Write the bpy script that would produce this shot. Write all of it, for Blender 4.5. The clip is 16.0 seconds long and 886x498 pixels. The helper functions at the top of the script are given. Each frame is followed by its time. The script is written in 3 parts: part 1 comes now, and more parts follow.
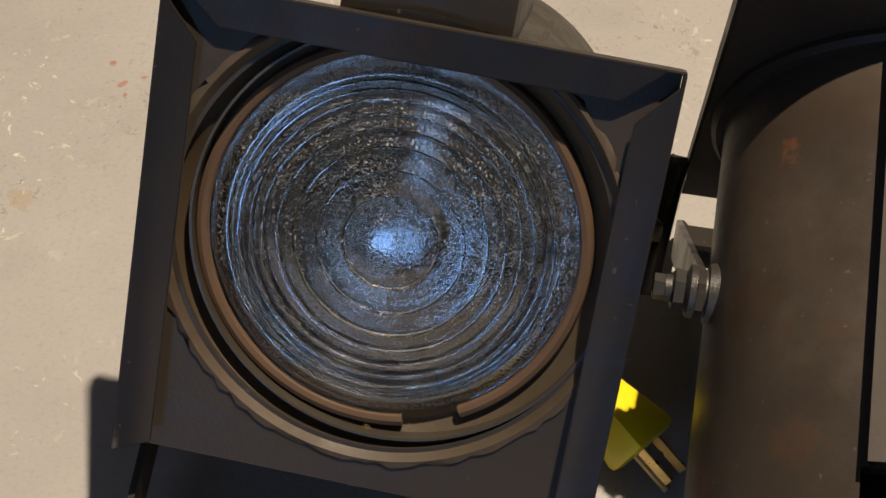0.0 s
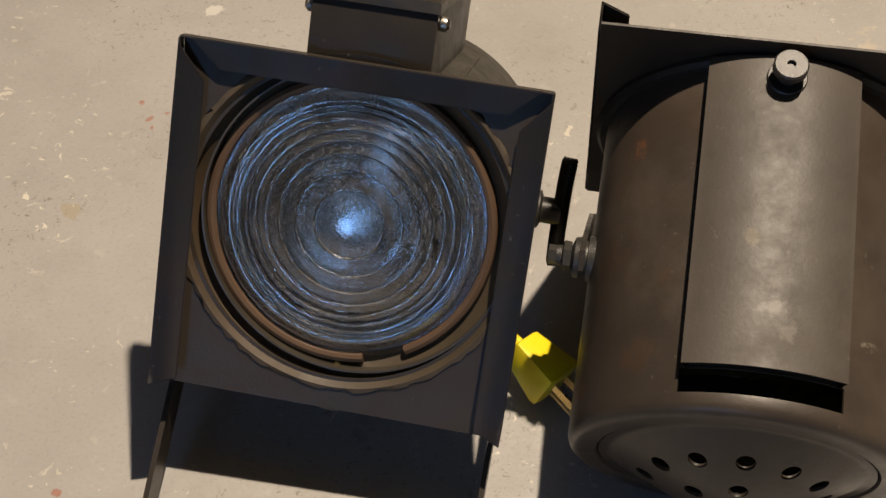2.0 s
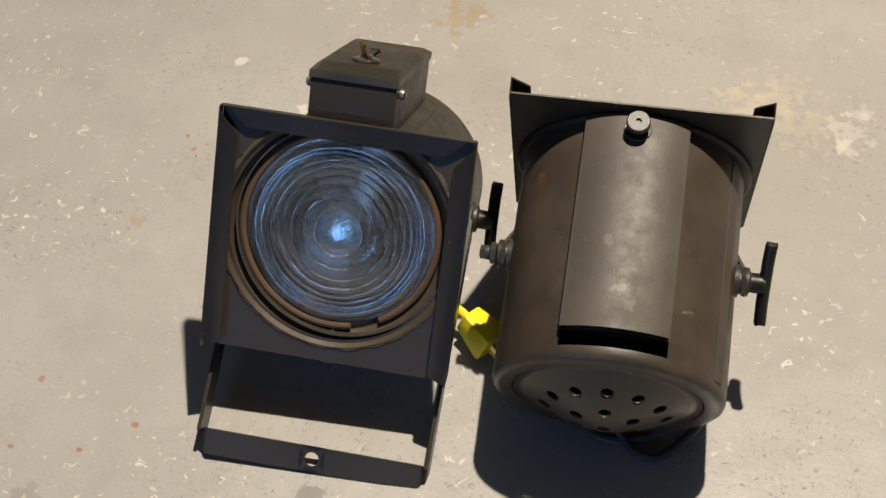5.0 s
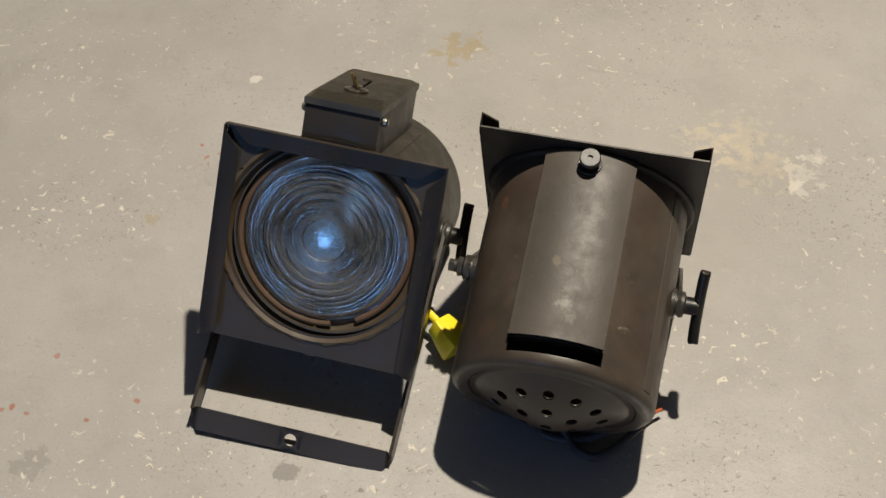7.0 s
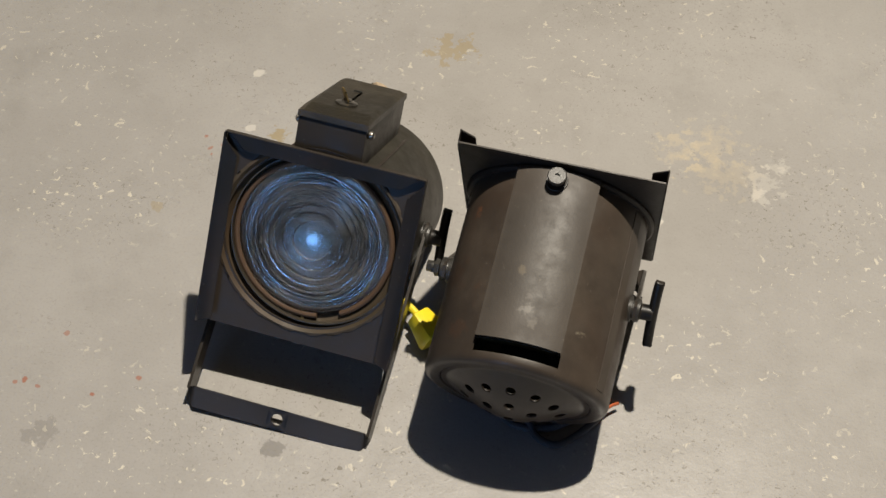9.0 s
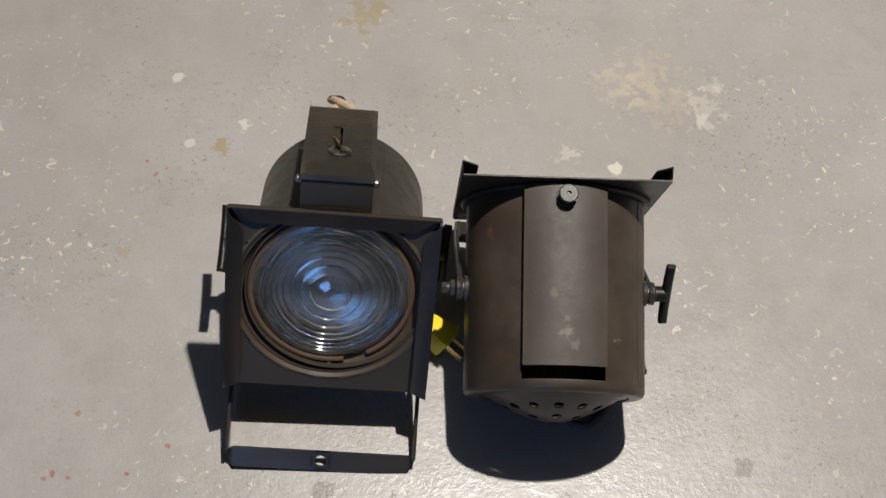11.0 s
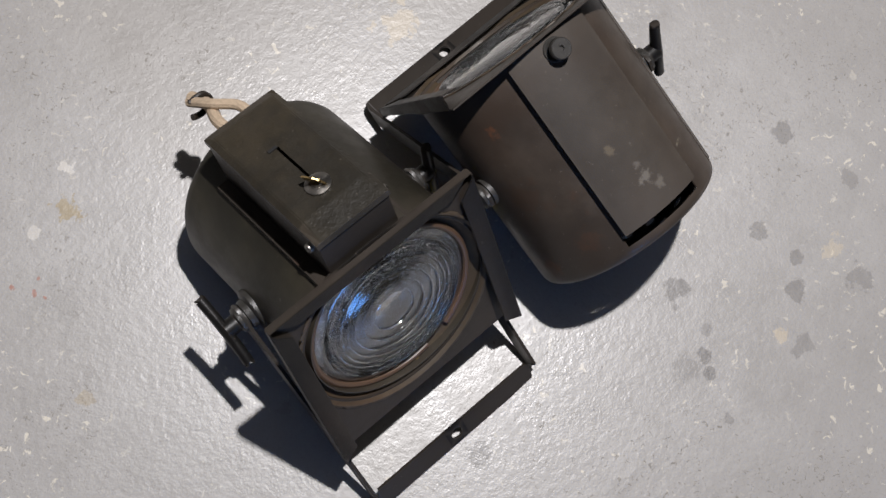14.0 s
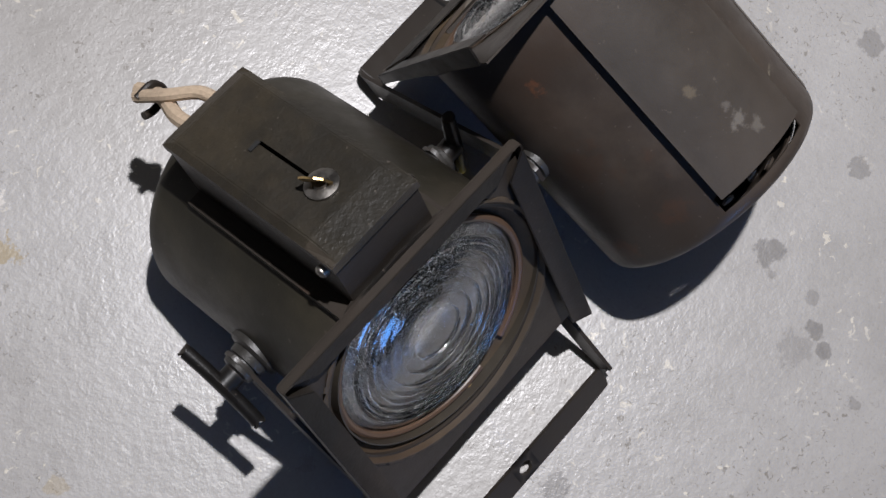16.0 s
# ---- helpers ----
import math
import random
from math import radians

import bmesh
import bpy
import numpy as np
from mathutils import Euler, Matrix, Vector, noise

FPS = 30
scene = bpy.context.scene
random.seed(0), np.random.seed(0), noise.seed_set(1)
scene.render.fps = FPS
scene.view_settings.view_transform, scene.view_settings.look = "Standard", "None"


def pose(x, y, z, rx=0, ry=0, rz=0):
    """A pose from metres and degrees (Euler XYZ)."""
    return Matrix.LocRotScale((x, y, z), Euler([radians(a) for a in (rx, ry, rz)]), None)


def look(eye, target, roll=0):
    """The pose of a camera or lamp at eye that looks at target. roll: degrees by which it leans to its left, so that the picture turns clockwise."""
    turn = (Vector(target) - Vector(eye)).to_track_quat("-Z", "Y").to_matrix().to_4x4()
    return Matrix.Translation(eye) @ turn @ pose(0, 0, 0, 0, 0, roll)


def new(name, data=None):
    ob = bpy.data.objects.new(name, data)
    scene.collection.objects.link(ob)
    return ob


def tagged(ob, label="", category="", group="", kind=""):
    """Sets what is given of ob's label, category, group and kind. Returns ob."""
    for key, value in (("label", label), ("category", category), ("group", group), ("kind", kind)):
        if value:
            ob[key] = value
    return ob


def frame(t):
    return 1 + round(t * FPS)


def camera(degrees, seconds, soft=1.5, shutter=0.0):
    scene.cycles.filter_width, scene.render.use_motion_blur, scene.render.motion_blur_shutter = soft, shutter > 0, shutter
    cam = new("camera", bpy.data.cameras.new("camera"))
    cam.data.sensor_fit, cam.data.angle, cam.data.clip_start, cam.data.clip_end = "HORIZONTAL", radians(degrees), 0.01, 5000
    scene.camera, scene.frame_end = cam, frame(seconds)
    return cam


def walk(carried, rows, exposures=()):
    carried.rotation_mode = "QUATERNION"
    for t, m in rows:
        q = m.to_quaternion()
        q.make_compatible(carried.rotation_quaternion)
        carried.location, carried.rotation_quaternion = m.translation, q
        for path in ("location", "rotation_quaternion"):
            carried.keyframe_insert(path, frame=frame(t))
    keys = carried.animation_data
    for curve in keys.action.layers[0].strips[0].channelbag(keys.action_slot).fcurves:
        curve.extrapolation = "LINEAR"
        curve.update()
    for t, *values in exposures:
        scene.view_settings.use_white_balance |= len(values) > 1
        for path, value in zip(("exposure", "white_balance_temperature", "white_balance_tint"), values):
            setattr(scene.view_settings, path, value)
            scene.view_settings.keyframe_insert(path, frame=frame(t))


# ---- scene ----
cam = camera(36.0, 16.0)
PATH = [
    (0, (0.1054, 0.1227, 0.6020), (0.0714, 1.4364, -0.9055), 2.52),
    (0.5, (0.1178, 0.0894, 0.6304), (0.0759, 1.4123, -0.8690), 1.86),
    (1, (0.1308, 0.0623, 0.6535), (0.0830, 1.3924, -0.8394), 1.28),
    (1.5, (0.1396, 0.0099, 0.6931), (0.0892, 1.3647, -0.7773), 1.34),
    (2, (0.1564, -0.0377, 0.7351), (0.0834, 1.3184, -0.7331), -0.04),
    (2.5, (0.1721, -0.0784, 0.7675), (0.0885, 1.3020, -0.6773), -0.45),
    (3, (0.1851, -0.1132, 0.8106), (0.0922, 1.2562, -0.6441), -0.87),
    (3.5, (0.1991, -0.1511, 0.8469), (0.1059, 1.2105, -0.6150), -1.85),
    (4, (0.2105, -0.1905, 0.8917), (0.1132, 1.1648, -0.5758), -2.26),
    (6.5, (0.2528, -0.3279, 1.0966), (0.1127, 0.9865, -0.4044), -0.42),
    (7, (0.2834, -0.3465, 1.1046), (0.1285, 0.9949, -0.3708), -0.08),
    (7.5, (0.3303, -0.3545, 1.1243), (0.1274, 0.9699, -0.3605), -0.47),
    (8, (0.3630, -0.3586, 1.1548), (0.1207, 0.9369, -0.3495), -0.42),
    (8.5, (0.3591, -0.3797, 1.1935), (0.1223, 0.9099, -0.3168), 0.31),
    (10.8, (0.0687, -0.2013, 1.3740), (0.2648, 0.8270, -0.3302), 4.69),
    (11, (0.0597, -0.1567, 1.3928), (0.2472, 0.8316, -0.3358), 5.30),
    (11.5, (-0.0137, -0.0197, 1.4060), (0.2730, 0.8199, -0.3865), 7.73),
    (12, (-0.0719, 0.1102, 1.4051), (0.2959, 0.7670, -0.4478), 7.59),
    (12.5, (-0.0090, 0.1838, 1.4074), (0.3297, 0.6792, -0.5005), 6.79),
    (13, (-0.0460, 0.2429, 1.3875), (0.3097, 0.6343, -0.5413), 8.02),
    (13.5, (-0.0902, 0.3452, 1.3651), (0.3057, 0.5921, -0.5797), 15.76),
    (14, (-0.1012, 0.4458, 1.3203), (0.3103, 0.5470, -0.6343), 28.79),
    (14.5, (-0.1076, 0.5043, 1.2831), (0.3197, 0.5168, -0.6707), 36.50),
    (15, (-0.0847, 0.5089, 1.1951), (0.3512, 0.5080, -0.7568), 36.43),
    (15.5, (-0.0718, 0.5099, 1.1127), (0.3405, 0.5295, -0.8442), 33.32),
    (16, (-0.0552, 0.5131, 1.0573), (0.3342, 0.5485, -0.9041), 30.03),
]
EXPOSURES = [(0, 0.32, 6600, 11), (2, 0.22, 6550, 11), (4, 0.42, 6250, 9), (7, 0.22, 5950, 6), (8.5, 0.18, 5900, 6), (11, 0.02, 5500, 9), (13, 0.0, 5250, 11), (16, 0.0, 5050, 12)]
walk(cam, [(t, look(eye, target, roll)) for t, eye, target, roll in PATH], EXPOSURES)

# ---- light ----
world = bpy.data.worlds.new("world")
scene.world = world
world.use_nodes = True
world.node_tree.nodes["Background"].inputs[0].default_value = (0.001, 0.0015, 0.0025, 1)
world.node_tree.nodes["Background"].inputs[1].default_value = 1.0


def lamp(name, kind, m, power, color, **more):
    data = bpy.data.lights.new(name, kind)
    data.energy, data.color = power, color
    for key, value in more.items():
        if key == "radius":
            data.shadow_soft_size = value
        elif key == "wide":
            data.shape, data.size, data.size_y = "RECTANGLE", value[0], value[1]
    ob = new(name, data)
    ob.matrix_world = m
    return ob


# the ceiling bulb over the two spotlights, and an unseen blue lamp added behind the camera for the lens reflection
lamp("ceiling_bulb", "POINT", pose(0.54, 0.71, 2.36), 322, (1.0, 0.84, 0.65), radius=0.026)
lamp("lens_blue_lamp", "AREA", look((-0.95, -2.46, 0.98), (-0.95, 0.5, 0.98)), 13, (0.24, 0.50, 1.0), wide=(0.84, 0.84))


# ---- materials ----
class Nodes:
    """A small builder for node materials."""

    def __init__(self, name):
        self.mat = bpy.data.materials.new(name)
        self.mat.use_nodes = True
        self.tree = self.mat.node_tree
        self.bsdf = self.tree.nodes["Principled BSDF"]
        self.coords = self.add("ShaderNodeTexCoord").outputs["Object"]

    def add(self, kind, **inputs):
        node = self.tree.nodes.new(kind)
        for key, value in inputs.items():
            self.put(node.inputs[key.replace("_", " ")], value)
        return node

    def put(self, socket, value):
        if isinstance(value, bpy.types.NodeSocket):
            self.tree.links.new(value, socket)
        elif hasattr(socket.default_value, "__len__") and len(socket.default_value) == 4 and len(value) == 3:
            socket.default_value = (*value, 1)
        else:
            socket.default_value = value

    def noise(self, scale, detail=4, rough=0.6, offset=(0, 0, 0), distort=0.0):
        moved = self.add("ShaderNodeVectorMath")
        self.put(moved.inputs[0], self.coords)
        moved.inputs[1].default_value = offset
        tex = self.add("ShaderNodeTexNoise", Vector=moved.outputs[0], Scale=scale, Detail=detail, Roughness=rough, Distortion=distort)
        return tex.outputs[0]

    def ramp(self, value, low, high, a=0.0, b=1.0):
        node = self.add("ShaderNodeMapRange", Value=value)
        node.interpolation_type = "SMOOTHSTEP"
        for i, x in zip((1, 2, 3, 4), (low, high, a, b)):
            node.inputs[i].default_value = x
        return node.outputs[0]

    def math(self, op, a, b=0.0):
        node = self.add("ShaderNodeMath")
        node.operation = op
        self.put(node.inputs[0], a)
        self.put(node.inputs[1], b)
        return node.outputs[0]

    def mix(self, factor, a, b):
        node = self.add("ShaderNodeMix")
        node.data_type = "RGBA"
        self.put(node.inputs[0], factor)
        self.put(node.inputs[6], a)
        self.put(node.inputs[7], b)
        return node.outputs[2]

    def bump(self, height, strength, distance, normal=None):
        node = self.add("ShaderNodeBump", Height=height, Strength=strength, Distance=distance)
        if normal:
            self.put(node.inputs["Normal"], normal)
        return node.outputs[0]

    def done(self, color, rough, metal=0.0, normal=None, **more):
        self.put(self.bsdf.inputs["Base Color"], color)
        self.put(self.bsdf.inputs["Roughness"], rough)
        self.put(self.bsdf.inputs["Metallic"], metal)
        if normal:
            self.put(self.bsdf.inputs["Normal"], normal)
        for key, value in more.items():
            self.put(self.bsdf.inputs[key.replace("_", " ")], value)
        return self.mat


def painted_steel(name, base, dust_or_glint, rust=0.25, gloss=0.48, dusty=0.5, marks=(), peel=0.12, grain=420, worn=False, sheen=0.4):
    """Old black stage paint: dust film, rust bloom, rubbed edges and a slight orange peel."""
    n = Nodes(name)
    film = n.ramp(n.noise(9, 6, 0.65), 0.38, 0.72, 0.0, dusty)
    color = n.mix(film, base, dust_or_glint)
    streak = n.ramp(n.noise(28, 5, 0.7, (3, 1, 2)), 0.55, 0.75, 0.0, 0.35)
    color = n.mix(streak, color, tuple(0.55 * c for c in base))
    bloom = n.math("MULTIPLY", n.ramp(n.noise(7, 5, 0.7, (7, 2, 5)), 0.56, 0.72), n.ramp(n.noise(60, 4, 0.7), 0.42, 0.62))
    color = n.mix(n.math("MULTIPLY", bloom, rust), color, (0.115, 0.045, 0.018))
    broad = n.ramp(n.noise(5, 4, 0.6, (1, 7, 3)), 0.42, 0.66, 0.0, 0.55 * rust)
    color = n.mix(broad, color, (0.062, 0.034, 0.019))
    fleck = n.ramp(n.noise(210, 2, 0.5, (1, 9, 4)), 0.70, 0.76, 0.0, 0.5)
    color = n.mix(fleck, color, (0.10, 0.085, 0.07))
    rub = n.ramp(n.add("ShaderNodeNewGeometry").outputs["Pointiness"], 0.53, 0.60, 0.0, 0.35)
    color = n.mix(rub, color, (0.075, 0.062, 0.05))
    # paler front edge: wear plus the rounded lip's highlight, put into the colour
    if worn:
        split = n.add("ShaderNodeSeparateXYZ", Vector=n.coords)
        edge = n.ramp(split.outputs[1], -0.0009, -0.0003)
        color = n.mix(n.math("MULTIPLY", edge, n.ramp(n.noise(90, 4, 0.7, (2, 6, 1)), 0.40, 0.62, 0.15, 0.85)), color, (0.085, 0.073, 0.060))
    warp = n.noise(120, 4, 0.7, (5, 1, 3))
    for x, y, z, r, tint, amount in marks:
        off = n.add("ShaderNodeVectorMath")
        off.operation = "DISTANCE"
        n.put(off.inputs[0], n.coords)
        off.inputs[1].default_value = (x, y, z)
        d = n.math("ADD", off.outputs["Value"], n.math("MULTIPLY", n.math("SUBTRACT", warp, 0.5), r * 4.5))
        color = n.mix(n.ramp(d, r * 0.4, r * 1.4, 0.7 * amount, 0.0), color, tint)
    rough = n.ramp(n.noise(40, 4, 0.7, (2, 2, 8)), 0.3, 0.75, gloss - 0.05, gloss + 0.10)
    normal = n.bump(n.noise(grain, 3, 0.6), peel, 0.0008)
    normal = n.bump(n.noise(35, 3, 0.5), 0.04, 0.002, normal)
    return n.done(color, rough, 0.0, normal, Specular_IOR_Level=sheen)


def metal(name, color, rough, stain=(0.05, 0.03, 0.02), amount=0.4):
    n = Nodes(name)
    spots = n.ramp(n.noise(70, 5, 0.7), 0.45, 0.7, 0.0, amount)
    return n.done(n.mix(spots, color, stain), n.ramp(n.noise(120, 3), 0.3, 0.7, rough - 0.08, rough + 0.15), n.ramp(spots, 0, 1, 1.0, 0.3),
                  n.bump(n.noise(260, 3), 0.25, 0.0006))


def concrete_floor():
    """Grey floor paint on concrete: scuffs, flaked spots, drips of old paint, oily stains and a soft sheen."""
    n = Nodes("grey_floor_paint")
    color = n.mix(n.ramp(n.noise(2.2, 5, 0.6), 0.3, 0.7), (0.315, 0.300, 0.283), (0.375, 0.360, 0.343))
    color = n.mix(n.ramp(n.noise(14, 6, 0.7, (4, 1, 0)), 0.45, 0.8, 0, 0.45), color, (0.255, 0.243, 0.225))
    color = n.mix(n.ramp(n.noise(60, 4, 0.7, (4, 7, 0)), 0.60, 0.76, 0, 0.35), color, (0.44, 0.425, 0.40))
    color = n.mix(n.ramp(n.noise(330, 3, 0.6, (2, 7, 0)), 0.5, 0.75, 0, 0.30), color, (0.20, 0.19, 0.17))
    zone = n.ramp(n.noise(5, 3, 0.6, (9, 3, 0)), 0.42, 0.62)
    pale = n.math("MULTIPLY", zone, n.ramp(n.noise(95, 3, 0.6, (1, 5, 0), 0.8), 0.63, 0.67))
    color = n.mix(pale, color, (0.56, 0.52, 0.44))
    zone = n.ramp(n.noise(4, 3, 0.6, (2, 8, 0)), 0.45, 0.65)
    dark = n.math("MULTIPLY", zone, n.ramp(n.noise(190, 3, 0.6, (6, 5, 0), 1.2), 0.615, 0.66, 0, 0.75))
    color = n.mix(dark, color, (0.16, 0.145, 0.12))
    warp = n.noise(55, 4, 0.65, (3, 3, 0))
    tan, red, oil, cream, white = (0.30, 0.235, 0.12), (0.30, 0.095, 0.045), (0.17, 0.16, 0.15), (0.52, 0.44, 0.31), (0.58, 0.55, 0.50)
    # drops and stains: x, y, radius, strength, raggedness
    red_drops = [(-0.134, 0.792, 0.0032, 0.64, 1.9), (-0.122, 0.771, 0.0032, 0.56, 1.9), (-0.12, 0.762, 0.0028, 0.64, 1.5), (-0.111, 0.779, 0.00224, 0.56, 1.2), (-0.233, 0.398, 0.004, 0.72, 1.2), (-0.156, 0.391, 0.00336, 0.72, 1.2), (-0.217, 0.392, 0.0028, 0.56, 1.2), (-0.243, 0.394, 0.0024, 0.56, 1), (-0.112, 0.42, 0.00336, 0.64, 1.2), (-0.209, 0.465, 0.00304, 0.48, 1.2)]
    oil_drops = [(0.308, 0.316, 0.0125, 0.8, 0.7), (0.293, 0.303, 0.005, 0.5, 0.8), (0.276, 0.249, 0.008, 0.8, 0.8), (0.266, 0.236, 0.007, 0.8, 0.8), (0.252, 0.253, 0.015, 0.35, 1), (0.51, 0.339, 0.012, 0.6, 0.9), (0.39, 0.222, 0.01, 0.65, 0.8), (0.053, 0.353, 0.01, 0.65, 1), (0.412, 0.289, 0.009, 0.6, 1), (0.418, 0.245, 0.007, 0.6, 1), (0.297, 0.266, 0.005, 0.5, 0.8), (0.449, 0.181, 0.012, 0.45, 1.2), (-0.195, 0.338, 0.016, 0.35, 1.4), (0.245, 0.192, 0.006, 0.5, 1), (0.521, 0.258, 0.009, 0.4, 1.2), (0.352, 0.182, 0.011, 0.5, 1)]
    cream_drops = [(0.497, 0.876, 0.03, 0.22, 2.4), (0.516, 0.829, 0.03, 0.22, 2.4), (0.464, 0.864, 0.022, 0.26, 2.4), (0.32, 0.704, 0.016, 0.45, 2), (0.346, 0.206, 0.008, 0.5, 1.4), (0.454, 0.22, 0.01, 0.4, 1.6)]
    white_drops = [(0.567, 0.822, 0.016, 0.3, 2.6), (0.562, 0.795, 0.01, 0.36, 2.2), (0.581, 0.849, 0.01, 0.3, 2.4), (0.434, 0.736, 0.009, 0.9, 0.9), (-0.014, 0.835, 0.006, 0.7, 1.3), (-0.097, 0.915, 0.006, 0.7, 1.3), (-0.082, 0.815, 0.005, 0.6, 1.3), (0.38, 0.762, 0.01, 0.4, 2.2)]
    tan_drops = [(0.152, 1.004, 0.022, 0.55, 1.8), (-0.043, 0.808, 0.01, 0.7, 1.6), (0.498, 0.175, 0.01, 0.4, 1.2), (-0.161, 0.666, 0.008, 0.4, 1.2)]
    groups = ((red, red_drops), (oil, oil_drops), (cream, cream_drops), (white, white_drops), (tan, tan_drops))
    for x, y, r, tint, amount, ragged in [(x, y, r, tint, amount, ragged) for tint, drops in groups for x, y, r, amount, ragged in drops]:
        off = n.add("ShaderNodeVectorMath")
        off.operation = "DISTANCE"
        n.put(off.inputs[0], n.coords)
        off.inputs[1].default_value = (x, y, 0)
        d = n.math("ADD", off.outputs["Value"], n.math("MULTIPLY", n.math("SUBTRACT", warp, 0.5), ragged * r * 4))
        color = n.mix(n.ramp(d, r * 0.8, r * 1.15, amount, 0.0), color, tint)
    rough = n.ramp(n.noise(30, 5, 0.7, (5, 5, 0)), 0.3, 0.72, 0.27, 0.41)
    normal = n.bump(n.noise(120, 4, 0.6, (8, 1, 0)), 0.15, 0.0035)
    normal = n.bump(n.noise(420, 2, 0.5), 0.14, 0.001, normal)
    return n.done(color, rough, 0.0, normal)


def plain(name, color, rough, scale=40, vary=0.15, bump=0.1):
    n = Nodes(name)
    a = tuple(c * (1 - vary) for c in color)
    b = tuple(min(1, c * (1 + vary)) for c in color)
    return n.done(n.mix(n.noise(scale, 5, 0.65), a, b), rough, 0.0, n.bump(n.noise(scale * 6, 3), bump, 0.001))


def lens_glass():
    """Clear pressed glass with a stippled skin and its glints painted in as white specks."""
    n = Nodes("lens_glass")
    cells = n.add("ShaderNodeTexVoronoi", Vector=n.coords, Scale=800.0)
    stipple = n.bump(cells.outputs["Distance"], 0.16, 0.0004)
    # opaque white specks painted in for the glints of the bulb on the stipple
    dust_or_glint = n.ramp(n.noise(1300, 2, 0.5, (3, 1, 1)), 0.615, 0.645, 0.0, 0.55)
    patch = n.ramp(n.noise(60, 4, 0.6, (1, 4, 2)), 0.35, 0.65, 0.35, 1.0)
    return n.done((0.93, 0.95, 0.96), 0.015, 0.0, stipple, Transmission_Weight=n.math("SUBTRACT", 1.0, n.math("MULTIPLY", dust_or_glint, patch)), IOR=1.65, Coat_Weight=0.65, Coat_IOR=1.7, Coat_Roughness=0.09)


FLOOR = concrete_floor()
# unseen walls and ceiling: very dark so that little light bounces into the shadows
WALL = plain("painted_block_wall", (0.035, 0.033, 0.031), 0.8, 6)
CEILING = plain("ceiling_board", (0.022, 0.021, 0.020), 0.85, 5)
BLACK = painted_steel("black_stage_paint", (0.0060, 0.0056, 0.0050), (0.015, 0.013, 0.0105), 0.3, 0.44, 0.5, worn=True, sheen=0.27, peel=0.22)
YOKE_BLACK = painted_steel("glossy_black_paint", (0.005, 0.005, 0.0052), (0.010, 0.009, 0.008), 0.08, 0.34, 0.4, sheen=0.3)
BODY_A = painted_steel("dusty_olive_black_paint", (0.0165, 0.0150, 0.0105), (0.046, 0.040, 0.0255), 0.12, 0.42, 0.8)
BODY_B = painted_steel("rusty_brown_black_paint", (0.035, 0.0275, 0.0215), (0.080, 0.064, 0.049), 0.55, 0.40, 0.7,
                       ((0.052, -0.172, 0.0745, 0.004, (0.25, 0.22, 0.16), 1.0), (-0.072, -0.062, 0.056, 0.006, (0.16, 0.060, 0.024), 0.7), (-0.060, -0.190, 0.068, 0.010, (0.085, 0.036, 0.015), 0.3), (-0.078, -0.13, 0.047, 0.018, (0.06, 0.028, 0.013), 0.35)))
PANEL_B = painted_steel("rubbed_grey_paint", (0.038, 0.032, 0.026), (0.066, 0.055, 0.043), 0.3, 0.52, 0.6,
                        ((0.002, -0.166, 0.1032, 0.0060, (0.16, 0.145, 0.125), 0.9), (0.009, -0.180, 0.1030, 0.0045, (0.14, 0.125, 0.105), 0.8), (0.001, -0.155, 0.1031, 0.0035, (0.13, 0.115, 0.10), 0.8), (-0.012, -0.128, 0.1031, 0.004, (0.13, 0.105, 0.07), 0.8)))
COLLAR = painted_steel("baked_brown_paint", (0.040, 0.030, 0.018), (0.085, 0.064, 0.038), 0.8, 0.55, 0.8)
CRINKLE = painted_steel("crinkle_black_paint", (0.018, 0.0160, 0.0120), (0.056, 0.045, 0.0270), 0.05, 0.44, 0.7, peel=0.9, grain=240)
LINER = metal("tarnished_liner", (0.20, 0.17, 0.09), 0.42, (0.03, 0.025, 0.015), 0.5)
SLOT_DARK = plain("slot_dark", (0.012, 0.012, 0.012), 0.7)
COPPER = plain("heat_browned_copper", (0.085, 0.052, 0.031), 0.42, 30, 0.3, 0.15)
STEEL = metal("worn_steel", (0.34, 0.32, 0.29), 0.36)
HARDWARE = plain("dulled_steel", (0.030, 0.028, 0.025), 0.40, 120, 0.45, 0.3)
REFLECTOR = metal("spun_reflector", (0.52, 0.52, 0.50), 0.25, (0.10, 0.10, 0.10), 0.4)
BRASS = metal("brass", (0.62, 0.46, 0.20), 0.3, (0.2, 0.12, 0.05), 0.4)
GLASS = lens_glass()
YELLOW = plain("yellow_plastic", (0.78, 0.62, 0.015), 0.35, 60, 0.12)
FABRIC = plain("beige_cloth_sleeve", (0.46, 0.36, 0.25), 0.85, 300, 0.35, 0.5)
RUBBER = plain("grey_rubber_cord", (0.055, 0.055, 0.062), 0.5, 120, 0.2)
ORANGE = plain("orange_wire", (0.36, 0.085, 0.025), 0.6, 200, 0.3)


# ---- mesh helpers ----
def part(name, bm, material, parent=None, label="", smooth=True, m=None):
    """Links a bmesh as one mesh object under a thing or under a part."""
    bmesh.ops.recalc_face_normals(bm, faces=bm.faces)
    me = bpy.data.meshes.new(name)
    bm.to_mesh(me)
    bm.free()
    if smooth:
        me.shade_smooth()
        me.set_sharp_from_angle(angle=radians(35))
    me.materials.append(material)
    ob = new(name, me)
    ob.parent = parent
    if m is not None:
        ob.matrix_basis = m
    return tagged(ob, label)


